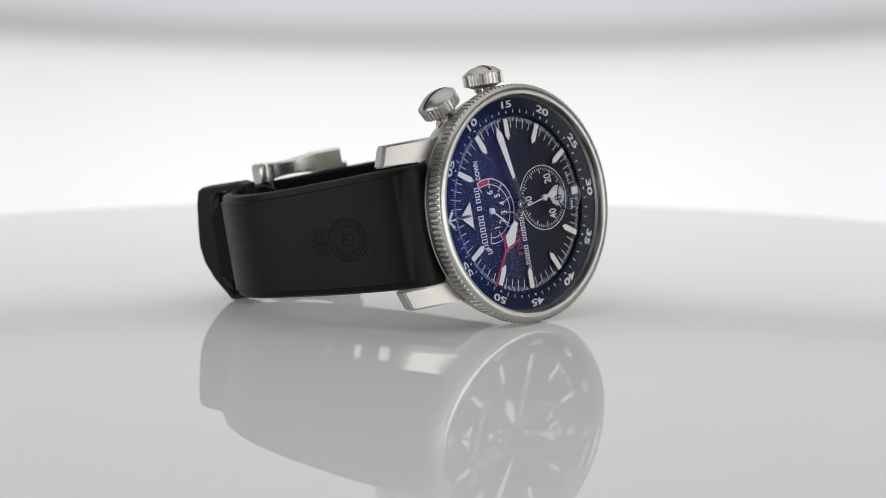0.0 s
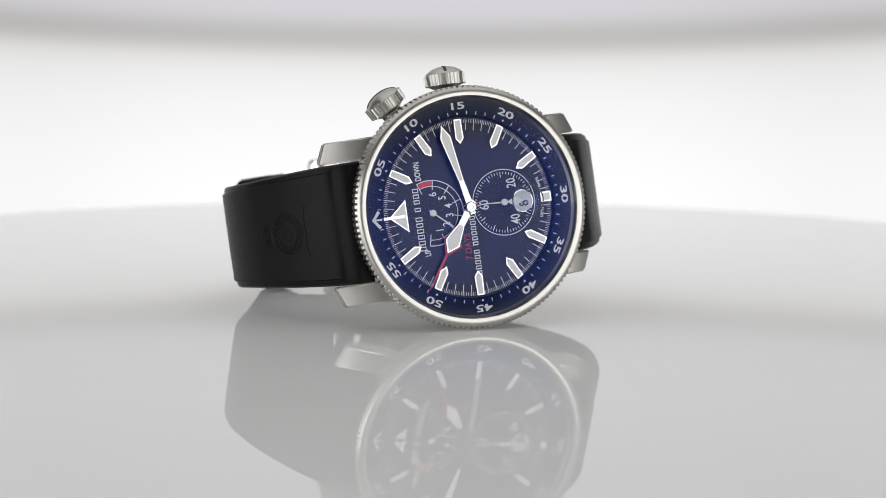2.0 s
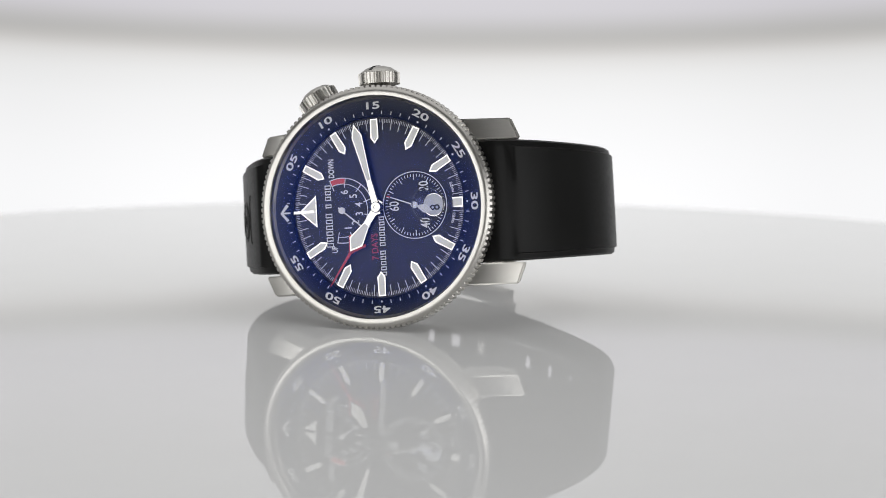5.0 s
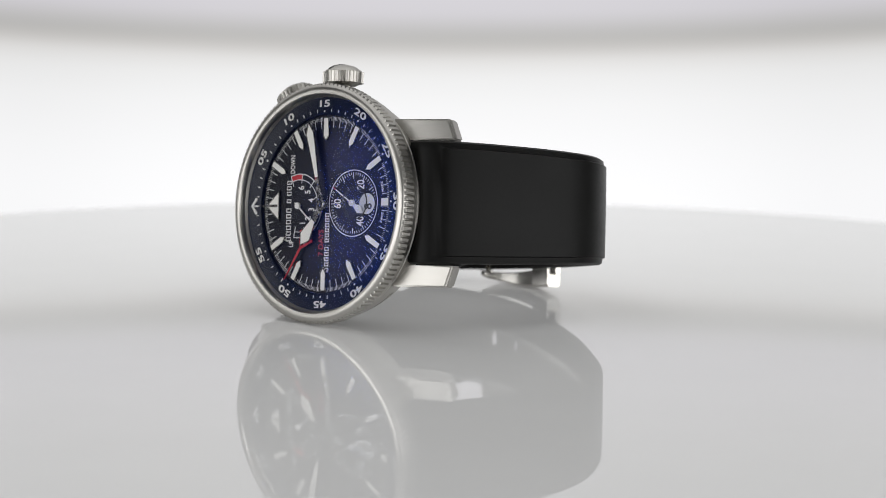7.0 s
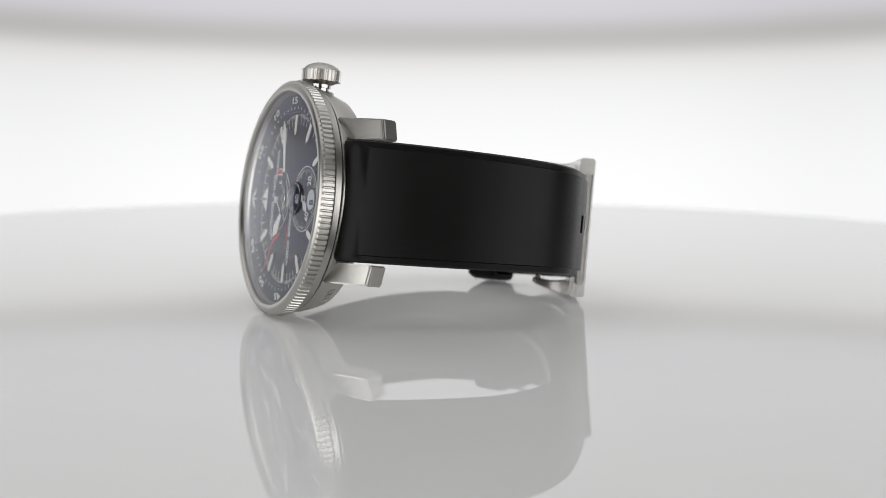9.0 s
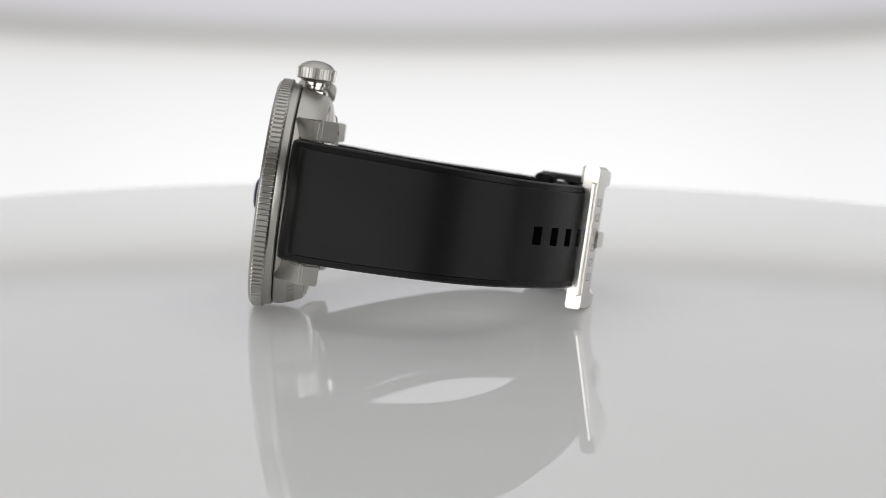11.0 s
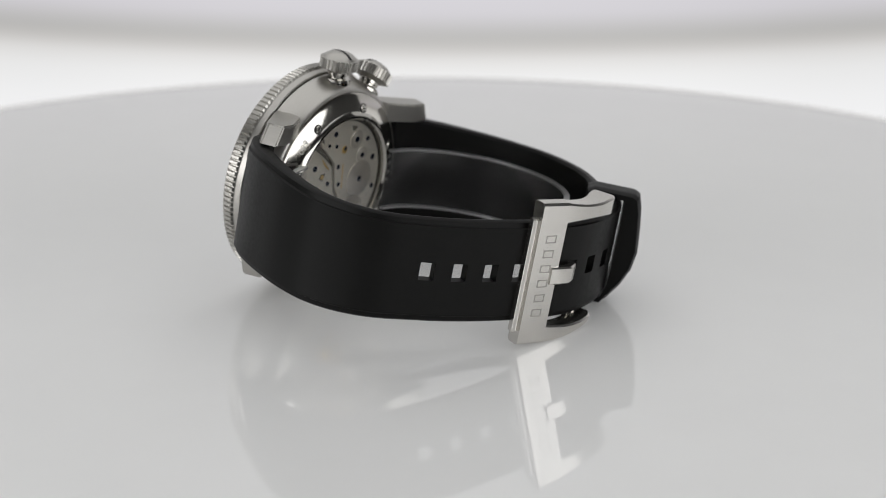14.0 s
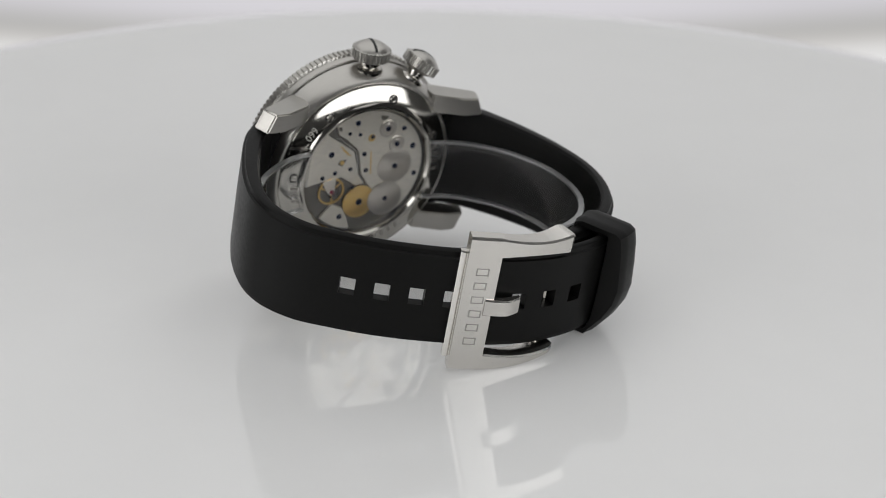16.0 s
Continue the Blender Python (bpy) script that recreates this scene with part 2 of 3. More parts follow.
# painted light on the backdrop by height: white, dark band, lilac, grey
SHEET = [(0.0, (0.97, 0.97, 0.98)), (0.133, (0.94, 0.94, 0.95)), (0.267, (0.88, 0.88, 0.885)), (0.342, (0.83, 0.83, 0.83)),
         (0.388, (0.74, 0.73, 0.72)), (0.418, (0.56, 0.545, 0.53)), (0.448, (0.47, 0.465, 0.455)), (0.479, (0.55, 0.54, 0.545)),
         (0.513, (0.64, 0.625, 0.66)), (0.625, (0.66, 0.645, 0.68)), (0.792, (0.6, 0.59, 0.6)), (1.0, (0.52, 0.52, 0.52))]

DISC_R = 205.6


def turntable():
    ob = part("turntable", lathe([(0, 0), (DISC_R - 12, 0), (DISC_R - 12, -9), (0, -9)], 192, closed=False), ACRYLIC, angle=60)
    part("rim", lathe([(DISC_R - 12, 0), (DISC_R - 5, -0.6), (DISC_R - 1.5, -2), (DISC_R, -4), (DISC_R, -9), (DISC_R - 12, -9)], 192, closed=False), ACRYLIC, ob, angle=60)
    return tagged(ob, "round glossy white acrylic turntable disc with a faint added glow", "turntable")


# ---- the watch ----
STRAP_SIX = Line([(19.5, -1.8), (22.7, -2.1), (26.2, -4.8), (29.3, -9.0), (32.2, -14.3), (35.8, -22.5), (37.9, -30.8), (37.2, -38.2), (33.6, -44.7), (27.9, -49.6), (21.4, -54.1), (13.0, -58.5), (2, -62.8), (-8, -64.5), (-18.4, -63.4), (-27, -59.9), (-32.6, -54.8)], -1)
STRAP_TWELVE = Line([(-19.5, -1.8), (-22.9, -2.1), (-26.9, -5.0), (-30.4, -9.5), (-33.8, -15.3), (-37.3, -23.5), (-39.1, -32.5), (-37.9, -41), (-34.1, -48.8), (-28.0, -54.6), (-20.5, -58.4), (-12, -60.6)], 1)


def strap_section(line, wide, narrow, thick, thin, drop):
    def section(s):
        f = min(1, max(0, s / (line.length * 0.5)))
        f = f * f * (3 - 2 * f)
        w = (wide + (narrow - wide) * f) / 2
        t = thick + (thin - thick) * f
        step = min(1, max(0, (s - 6.2) / 0.8))
        o = -0.45 * (1 - step)
        e = max(0.1, 1 - max(0, s - line.length + 5) / 5 * 0.6)
        w *= e ** 0.3
        d = drop * f
        return [(y + d, n) for y, n in [(-w + 0.5, -t), (-1.75, -t), (1.75, -t), (w - 0.5, -t), (w, -t + 0.5), (w, -1.1), (w - 0.35, -0.6), (w - 1.25, -0.45), (w - 1.45, o), (1.75, o + 0.05),
                (-1.75, o + 0.05), (-w + 1.45, o), (-w + 1.25, -0.45), (-w + 0.35, -0.6), (-w, -1.1), (-w, -t + 0.5)]]
    return section


def build_watch():
    watch = new("wristwatch")
    tagged(watch, "steel wristwatch with navy dial and black rubber strap on its side", "watch")

    # bezel with 132 teeth
    def tooth(i, k):
        return 0.0 if i not in (8, 9) else (0.0 if k % 6 < 4 else -0.34)
    part("bezel", lathe([(20.95, 1.6), (20.95, 2.65), (21.12, 2.98), (21.6, 3.05), (22.1, 3.0), (22.45, 2.8), (22.62, 2.6), (22.68, 2.5), (23.08, 2.25), (23.08, 0.25), (22.62, 0.0), (22.52, -0.1), (22.45, -0.3), (22.35, -1.4), (22.1, -1.6), (20.5, -1.6), (20.5, 1.2)], 792, tooth=tooth), STEEL, watch, "satin steel bezel with a finely notched rim", angle=28)
    part("bezel_groove", lathe([(21.7, -1.6), (21.7, -1.9), (20.0, -1.9), (20.0, -1.6)], 96), GROOVE, watch)
    part("case", lathe([(21.9, -1.9), (22.05, -2.05), (22.0, -3.2), (20.5, -7.2), (20.1, -7.6), (19.7, -7.65), (19.6, -7.55), (18.0, -7.55), (18.0, -1.9)], 160), SATIN, watch, "satin steel middle case")
    back = part("caseback", lathe([(19.5, -7.5), (19.5, -7.85), (19.2, -8.15), (15.9, -9.2), (15.6, -9.6), (15.2, -9.9), (14.7, -9.9), (14.2, -9.2), (14.2, -7.6)], 160), POLISH, watch, "polished screwed caseback ring with engraving")
    build_back(back, watch)
    for k in range(9):
        a = -88 + 4.2 * k
        bm = box(-0.05, 0.05, -0.42, 0.42, -0.75, 0.75)
        bmesh.ops.transform(bm, matrix=pose(0, 0, 0, 0, 0, a) @ pose(21.27, 0, -5.3, 0, 20.6, 0), verts=bm.verts)
        part("engraved_stroke", bm, ETCH, watch)

    # lugs
    prof = [(14.0, -2.0), (16.2, -2.0), (24.8, -7.0), (25.0, -7.6), (23.8, -10.7), (20.5, -10.6), (14.5, -7.5)]
    for sx in (1, -1):
        for sy in (1, -1):
            bm = prism([(x * sx, z) for x, z in prof], 11.75, 15.75, None, None, 0.28)
            for v in bm.verts:
                out = max(0.0, min(1.0, (abs(v.co.x) - 17) / 7))
                v.co = Vector((v.co.x + sx * out * (15.4 - v.co.z) * 0.42, v.co.z * sy, v.co.y))
            part("lug", bm, BRUSHED if sy > 0 else STEEL, watch)

    # crowns at three and two o'clock
    for turn, slot_turn in ((0, 78), (30, -8)):
        m = pose(0, 0, 0, 0, 0, turn) @ pose(0.1, 0, -3.9, -90, 0, 0)

        def teeth(i, k):
            return 0 if i not in (1, 2) else (0.0 if k % 4 in (0, 1) else -0.33)
        bm = lathe([(3.0, 23.5), (3.95, 23.75), (4.05, 25.85), (3.62, 25.95), (3.5, 26.15), (2.4, 26.9), (1.2, 27.25), (0, 27.35), ], 112, closed=False, tooth=teeth)
        lathe([(3.0, 23.5), (2.5, 23.2), (2.0, 23.0), (0, 23.0)], 112, bm, closed=False)
        bmesh.ops.transform(bm, matrix=m, verts=bm.verts)
        crown = part("crown", bm, STEEL, watch, "fluted steel crown with a slotted domed cap", angle=28)
        # the slot's shade, a raised dark saddle that follows the dome; nothing is cut
        bm = bmesh.new()
        rows = []
        for k in range(13):
            x = -3.3 + 6.6 * k / 12
            z = float(np.interp(abs(x), [0, 1.2, 2.4, 3.45], [27.37, 27.27, 26.93, 26.23]))
            rows.append([bm.verts.new((x, y, z + dz)) for y, dz in ((-0.27, 0.07), (0.27, 0.07), (0.27, -0.5), (-0.27, -0.5))])
        for p, q in zip(rows, rows[1:]):
            for i in range(4):
                bm.faces.new((p[i], p[(i + 1) % 4], q[(i + 1) % 4], q[i]))
        bm.faces.new(rows[0])
        bm.faces.new(rows[-1])
        bmesh.ops.transform(bm, matrix=m @ pose(0, 0, 0, 0, 0, slot_turn), verts=bm.verts)
        part("crown_slot_shade", bm, INK_AND_SHADE, crown)
        bm = lathe([(0, 19.5), (2.9, 19.5), (2.9, 21.3), (2.6, 21.7), (1.75, 21.8), (1.75, 22.3), (2.1, 22.4), (2.1, 23.3), (0, 23.3)], 64, closed=False)
        bmesh.ops.transform(bm, matrix=m, verts=bm.verts)
        part("crown_tube", bm, POLISH, watch, "polished crown tube")

    build_dial(watch)
    build_hands(watch)

    # crystal, slightly domed
    r_edge, dome = 21.0, 190.0
    prof = [(r, 2.55 + math.sqrt(dome ** 2 - r * r) - math.sqrt(dome ** 2 - r_edge ** 2)) for r in [0] + [r_edge * k / 20 for k in range(1, 21)]]
    crystal = part("crystal", lathe(prof, 128, closed=False), SAPPHIRE, watch, "domed sapphire crystal with a blue coating", angle=80)
    crystal.visible_shadow = False
    bm = lathe([(3.1, 0.0), (3.05, 0.35), (2.7, 0.68), (2.0, 0.93), (1.1, 1.07), (0, 1.12)], 64, closed=False)
    bmesh.ops.transform(bm, matrix=pose(10.9, -0.2, 3.35), verts=bm.verts)
    lens = part("date_magnifier", bm, LENS, watch, "round domed magnifying lens over the date", angle=80)
    lens.visible_shadow = False
    bm = lathe([(3.2, 0.0), (3.2, 0.12), (3.0, 0.14), (3.0, 0.0)], 64)
    bmesh.ops.transform(bm, matrix=pose(10.9, -0.2, 3.38), verts=bm.verts)
    part("magnifier_rim", bm, REFRACTION_EDGE, lens)

    build_strap(watch)
    return watch


NUMBER_AT = 35.0
ETCH_PALE = material("pale_frosted_engraving", (0.55, 0.54, 0.50), 0.6, 0.3)
# dark tone painted on the lens rim for the dial refracted there
REFRACTION_EDGE = material("refraction_dark_edge", (0.06, 0.065, 0.08), 0.15, 0.5)


def build_dial(watch):
    dial = part("dial", lathe([(0, 0), (17.3, 0), (17.3, -1.0), (0, -1.0)], 128, closed=False), DIAL, watch, "glossy navy dial with white printed tracks")
    ring = part("flange", lathe([(17.2, -0.2), (17.2, 0.75), (17.5, 0.9), (20.95, 1.25), (20.95, -0.2)], 160), RING, watch, "navy minute flange with white numerals")

    def flange_z(r):
        return 0.9 + (r - 17.5) / 3.45 * 0.35
    bm = bmesh.new()
    for k in range(300):
        a = 180 - k * 1.2
        if k % 25 == 0:
            continue
        bar(bm, 14.75 if k % 5 == 0 else 16.1, 16.85, 0.13 if k % 5 == 0 else 0.07, a, 0.0, 0.03)
    part("minute_track", bm, PRINT, dial, "fine white minute track")
    bm = bmesh.new()
    for k in range(60):
        a = 180 - 6 * k
        if k % 5:
            bar(bm, 17.65, 18.3, 0.14, a, 0.9, flange_z(18.0) + 0.05)
    part("flange_track", bm, PRINT, ring, "white minute ticks")
    for k in range(1, 12):
        a = 180 - 30 * k
        c, s = math.cos(radians(a)), math.sin(radians(a))
        letters("numeral", "%02d" % (5 * k), 1.3, 19.25 * c, 19.25 * s, flange_z(19.25) + 0.07, a - 90, PRINT, ring, 1.85, 0.04)
        bm = lathe([(0, 0), (0.2, 0), (0.2, 0.08), (0, 0.08)], 16, closed=False)
        bmesh.ops.transform(bm, matrix=pose(17.85 * c, 17.85 * s, 0.9), verts=bm.verts)
        part("minute_dot", bm, PRINT, ring)
    # arrow at twelve
    bm = bmesh.new()
    for sgn in (1, -1):
        prism([(-19.6, 0), (-19.05, 0), (-17.85, sgn * 1.35), (-18.3, sgn * 1.7)], 1.0, 1.16, bm)
    bar(bm, -19.2, -17.6, 0.32, 0, 0.9, 1.14)
    part("arrow", bm, PRINT, ring)
    # applied markers
    for k in range(12):
        a = 180 - 30 * k
        t = pose(0, 0, 0, 0, 0, a)
        if k == 0:
            t = pose(0, 0, 0, 0, 0, 180)
            shape, inner = [(12.4, -3.1), (12.4, 3.1), (16.0, 0.0)], [(12.65, -2.55), (12.65, 2.55), (15.6, 0.0)]
        elif k == 6:
            shape, inner = [(14.7, -0.95), (16.85, -0.95), (16.85, 0.95), (14.7, 0.95)], [(14.95, -0.7), (16.6, -0.7), (16.6, 0.7), (14.95, 0.7)]
        else:
            shape, inner = [(12.1, 0), (13.2, -0.82), (16.85, -0.72), (16.85, 0.72), (13.2, 0.82)], [(12.5, 0), (13.35, -0.55), (16.6, -0.5), (16.6, 0.5), (13.35, 0.55)]
        mk = part("hour_marker", prism(shape, 0.0, 0.42, None, t), POLISH, dial)
        part("lume", prism(inner, 0.3, 0.47, None, t), LUME, mk)
        if k == 0:
            part("stem", prism([(12.9, -0.26), (17.1, -0.26), (17.1, 0.26), (12.9, 0.26)], 0.3, 0.52, None, t), POLISH, mk)
    # power gauge
    c = (-7.3, -0.15)
    bm = bmesh.new()
    arc(bm, 6.12, 6.3, -102, 112, 0, 0.035, c, 60)
    arc(bm, 5.02, 5.16, -102, 112, 0, 0.035, c, 60)
    for a in (82, 50, 18, -12, -42, -72):
        bar(bm, 4.4, 6.3, 0.16, a, 0, 0.035, c)
    for a in (112, -102):
        bar(bm, 4.1, 6.3, 0.16, a, 0, 0.035, c)
    part("gauge_scale", bm, PRINT, dial, "white printed power scale")
    part("gauge_red_field", arc(bmesh.new(), 5.16, 6.12, 83, 111, 0, 0.03, c, 10), RED, dial, "red end of the scale")
    for a, d in ((80, "6"), (48, "5"), (16, "4"), (-13, "3"), (-43, "2"), (-72, "1")):
        letters("numeral", d, 1.5, c[0] + 3.55 * math.cos(radians(a)), c[1] + 3.55 * math.sin(radians(a)), 0.02, 90, PRINT, dial, 0.8, 0.02)
    letters("lettering", "DOWN", 1.15, -9.15, 8.0, 0.02, 90, PRINT, dial, 0.66, 0.03)
    letters("lettering", "UP", 1.15, -9.15, -7.5, 0.02, 90, PRINT, dial, 0.66, 0.03)
    letters("lettering", "7 DAYS", 1.28, -1.05, -7.4, 0.02, 90, RED_PRINT, dial, 0.85, 0.02)
    letters("lettering", "SWISS", 0.55, 14.75, -2.9, 0.02, 78, PRINT, dial, 0.95, 0.005)
    letters("lettering", "MADE", 0.55, 14.75, 2.9, 0.02, 102, PRINT, dial, 0.95, 0.005)
    # the maker's lines, as plain open shapes
    for x, y0, count, pitch, h in ((-10.1, -6.6, 6, 1.12, 1.35), (-10.1, 0.85, 1, 1.0, 1.2), (-10.1, 2.3, 3, 1.08, 1.2), (0.45, -12.6, 5, 1.0, 1.1), (0.45, -7.0, 6, 0.98, 1.1)):
        for k in range(count):
            y, u, v = y0 + pitch * k, h / 2, pitch * 0.37
            bm = bmesh.new()
            for xa, xb, ya, yb in ((-u, u, -v, -v + 0.2), (-u, u, v - 0.2, v), (-u, -u + 0.15, -v + 0.2, v - 0.2), (u - 0.15, u, -v + 0.2, v - 0.2)):
                box(x + xa, x + xb, y + ya, y + yb, 0.0, 0.03, bm)
            part("lettering_bar", bm, PRINT, dial)
    # small seconds
    c = (7.25, 0.0)
    bm = lathe([(0, 0.01), (6.35, 0.01), (6.35, 0.03), (0, 0.03)], 96, closed=False)
    bmesh.ops.transform(bm, matrix=pose(*c, 0), verts=bm.verts)
    sub = part("seconds_subdial", bm, SUBDIAL, dial, "black small-seconds subdial")
    bm = bmesh.new()
    arc(bm, 6.22, 6.38, 0, 359.99, 0.03, 0.06, c, 96)
    for k in range(60):
        bar(bm, 4.75 if k % 5 == 0 else 5.35, 5.85, 0.15 if k % 5 == 0 else 0.12, 180 - 6 * k, 0.03, 0.06, c)
    part("seconds_track", bm, PRINT, sub)
    for a, d in ((180, "60"), (60, "20"), (-60, "40")):
        letters("numeral", d, 1.85, c[0] + 4.0 * math.cos(radians(a)), c[1] + 4.0 * math.sin(radians(a)), 0.05, 90, PRINT, sub, 0.72, 0.03)
    bm = lathe([(0, 0.05), (2.0, 0.05), (2.0, 0.08), (0, 0.08)], 48, closed=False)
    bmesh.ops.transform(bm, matrix=pose(11.0, -0.2, 0), verts=bm.verts)
    date = part("date_disc", bm, DATE, dial, "pale grey round date window")
    letters("numeral", "8", 1.9, 11.3, -0.7, 0.1, 90, INK_AND_SHADE, date, 0.9, 0.03)
    part("date_frame", arc(bmesh.new(), 2.0, 2.16, 0, 359.99, 0.03, 0.2, (11.0, -0.2), 48), POLISH, dial)


def hand_mesh(shape, z0, z1, angle):
    return prism(shape, z0, z1, None, pose(0, 0, 0, 0, 0, angle))


def build_hands(watch):
    a = -125.5
    hour = part("hour_hand", hand_mesh([(-1.4, -0.55), (0, -0.7), (3.8, -0.62), (7.7, -1.55), (9.9, 0), (7.7, 1.55), (3.8, 0.62), (0, 0.7), (-1.4, 0.55)], 0.95, 1.15, a), POLISH, watch, "short polished lance hour hand")
    part("lume", hand_mesh([(3.9, -0.5), (7.65, -1.3), (9.4, 0), (7.65, 1.3), (3.9, 0.5)], 1.15, 1.19, a), LUME, hour)
    red = bmesh.new()
    prism([(9.3, -0.3), (18.1, -0.07), (18.1, 0.07), (9.3, 0.3)], 0.80, 0.92, red)
    for s in (1, -1):
        prism([(7.1, s * 1.72), (7.5, s * 2.02), (10.4, s * 0.16), (9.7, s * 0.02)], 0.80, 0.92, red)
    prism([(0, -0.3), (9.5, -0.2), (9.5, 0.2), (0, 0.3)], 0.75, 0.85, red)
    bmesh.ops.transform(red, matrix=pose(0, 0, 0, 0, 0, -125.0), verts=red.verts)
    part("red_hand", red, RED, watch, "long thin red forked hand")
    a = 103.2
    minute = part("minute_hand", hand_mesh([(-1.4, -0.5), (0, -0.65), (5.3, -0.5), (14.0, -1.05), (16.4, 0), (14.0, 1.05), (5.3, 0.5), (0, 0.65), (-1.4, 0.5)], 1.35, 1.55, a), POLISH, watch, "long polished lance minute hand")
    part("lume", hand_mesh([(5.3, -0.36), (13.95, -0.82), (15.9, 0), (13.95, 0.82), (5.3, 0.36)], 1.55, 1.59, a), LUME, minute)
    part("hand_hub", lathe([(0, 0.2), (1.05, 0.2), (1.05, 1.75), (0.9, 1.85), (0.42, 1.85), (0.38, 1.7), (0, 1.7)], 48, closed=False), POLISH, watch)
    c = (-7.3, -0.15)
    bm = prism([(-0.9, -0.12), (4.9, -0.14), (4.9, 0.14), (-0.9, 0.12)], 0.45, 0.55)
    lathe([(0, 0.2), (0.62, 0.2), (0.62, 0.65), (0, 0.65)], 32, bm, closed=False)
    bmesh.ops.transform(bm, matrix=pose(*c, 0, 0, 0, -40), verts=bm.verts)
    part("gauge_hand", bm, PRINT, watch, "small white power gauge hand")
    bm = prism([(-0.2, -0.14), (5.0, -0.09), (5.0, 0.09), (-0.2, 0.14)], 0.45, 0.55)
    prism([(-1.0, -0.15), (-0.5, -0.15), (-0.5, 0.15), (-1.0, 0.15)], 0.45, 0.55, bm)
    prism([(-3.9, 0), (-2.3, -0.85), (-0.9, -0.3), (-0.9, 0.3), (-2.3, 0.85)], 0.45, 0.55, bm)
    lathe([(0, 0.1), (0.62, 0.1), (0.62, 0.65), (0, 0.65)], 32, bm, closed=False)
    sec = part("seconds_hand", bm, PRINT, watch, "small white running seconds hand")
    part("red_tip", prism([(5.0, -0.09), (5.75, -0.07), (5.75, 0.07), (5.0, 0.09)], 0.45, 0.55), RED, sec)


def build_back(back, watch):
    """Screws, window and movement on the rear side; z runs towards the wrist as it falls."""
    part("back_window", lathe([(0, -9.55), (14.2, -9.5)], 96, closed=False), BACKGLASS, watch, "clear sapphire back window", angle=80).visible_shadow = False
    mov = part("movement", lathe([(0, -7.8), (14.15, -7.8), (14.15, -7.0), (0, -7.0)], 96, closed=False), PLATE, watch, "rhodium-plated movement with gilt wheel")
    rng = random.Random(3)

    def disc(name, x, y, r, z, mat, h=0.25, hub=0.0, parent=mov, grooves=()):
        prof = [(0, z)]
        for g in grooves:
            prof += [(r * g - 0.09, z), (r * g, z + 0.05), (r * g + 0.09, z)]
        prof += [(r * 0.93, z), (r, z + 0.08), (r, z + h), (0, z + h)]
        bm = lathe(prof, 48, closed=False)
        bmesh.ops.transform(bm, matrix=pose(x, y, 0), verts=bm.verts)
        ob = part(name, bm, mat, parent)
        if hub:
            disc("wheel_hub", x, y, hub, z - 0.12, BLUED, 0.12)
        return ob

    def bridge(pts, mat=None):
        part("bridge", prism(pts, -8.4, -7.8, None, None, 0.16), mat or RHODIUM, mov)
    rim = [(13.7 * math.cos(radians(a)), 13.7 * math.sin(radians(a))) for a in range(0, 360, 6)]

    def sector(a0, a1):
        return [rim[(k // 6) % 60] for k in range(a0, a1 + 1, 6)]
    # two large bridges with a crooked joint between them, and the foot of the balance
    bridge(sector(54, 228) + [(-6.4, -9.6), (-4.0, -6.4), (-2.7, -4.6), (-1.7, -3.9), (0.6, -0.8), (1.2, 1.9), (1.9, 4.9), (5.2, 7.6), (7.2, 8.8)])
    bridge(sector(-12, 42) + [(7.9, 7.7), (6.0, 6.6), (2.9, 4.4), (2.1, 1.7), (1.5, -1.0), (-0.5, -3.2), (1.6, -3.4), (3.4, -2.2), (5.2, -0.9), (9.5, -1.7)])
    bridge(sector(-84, -48) + [(6.6, -7.4), (4.0, -8.4), (2.4, -11.0)])
    joint = bmesh.new()
    for (xa, ya), (xb, yb) in zip([(7.5, 8.2), (5.6, 7.1), (2.4, 4.65), (1.65, 1.8), (1.05, -0.9)], [(5.6, 7.1), (2.4, 4.65), (1.65, 1.8), (1.05, -0.9), (-1.1, -3.5)]):
        d = math.hypot(xb - xa, yb - ya)
        prism([(0, -0.1), (d, -0.1), (d, 0.1), (0, 0.1)], -8.38, -7.9, joint, pose(xa + 0.22, ya, 0, 0, 0, math.degrees(math.atan2(yb - ya, xb - xa))))
    part("bridge_bevel", joint, POLISH, mov)
    disc("wheel", -7.1, 0.5, 4.0, -8.66, WHEEL, 0.27, 0.62, mov, (0.93,))
    disc("wheel", -5.9, -7.0, 4.0, -8.80, WHEEL, 0.27, 0.55, mov, (0.93,))
    disc("wheel", -4.1, 9.4, 2.0, -8.62, WHEEL, 0.24, 0.62, mov, (0.62,))
    disc("wheel", -6.8, 5.7, 1.85, -8.60, WHEEL, 0.24, 0.55, mov, (0.62,))
    disc("gilt_wheel", 0.2, -7.3, 3.75, -8.60, GOLD, 0.24, 0.75, mov, (0.92,))
    # balance, with spring coils and a cock over it
    bm = arc(bmesh.new(), 2.65, 3.05, 0, 359.9, -8.5, -8.2, (7.2, -4.2), 40)
    for a in (20, 140, 260):
        bar(bm, 0.3, 2.7, 0.3, a, -8.45, -8.25, (7.2, -4.2))
    part("balance_wheel", bm, GOLD, mov)
    part("balance_spring", arc(bmesh.new(), 1.2, 1.34, 0, 300, -8.6, -8.5, (7.2, -4.2), 30), BLUED, mov)
    part("balance_cock", prism([(6.6, -0.9), (9.6, -1.8), (8.2, -4.4), (7.2, -4.9), (6.5, -3.6)], -8.75, -8.5, None, None, 0.1), RHODIUM, mov)
    disc("jewel", 7.2, -4.2, 0.5, -8.85, RUBY)
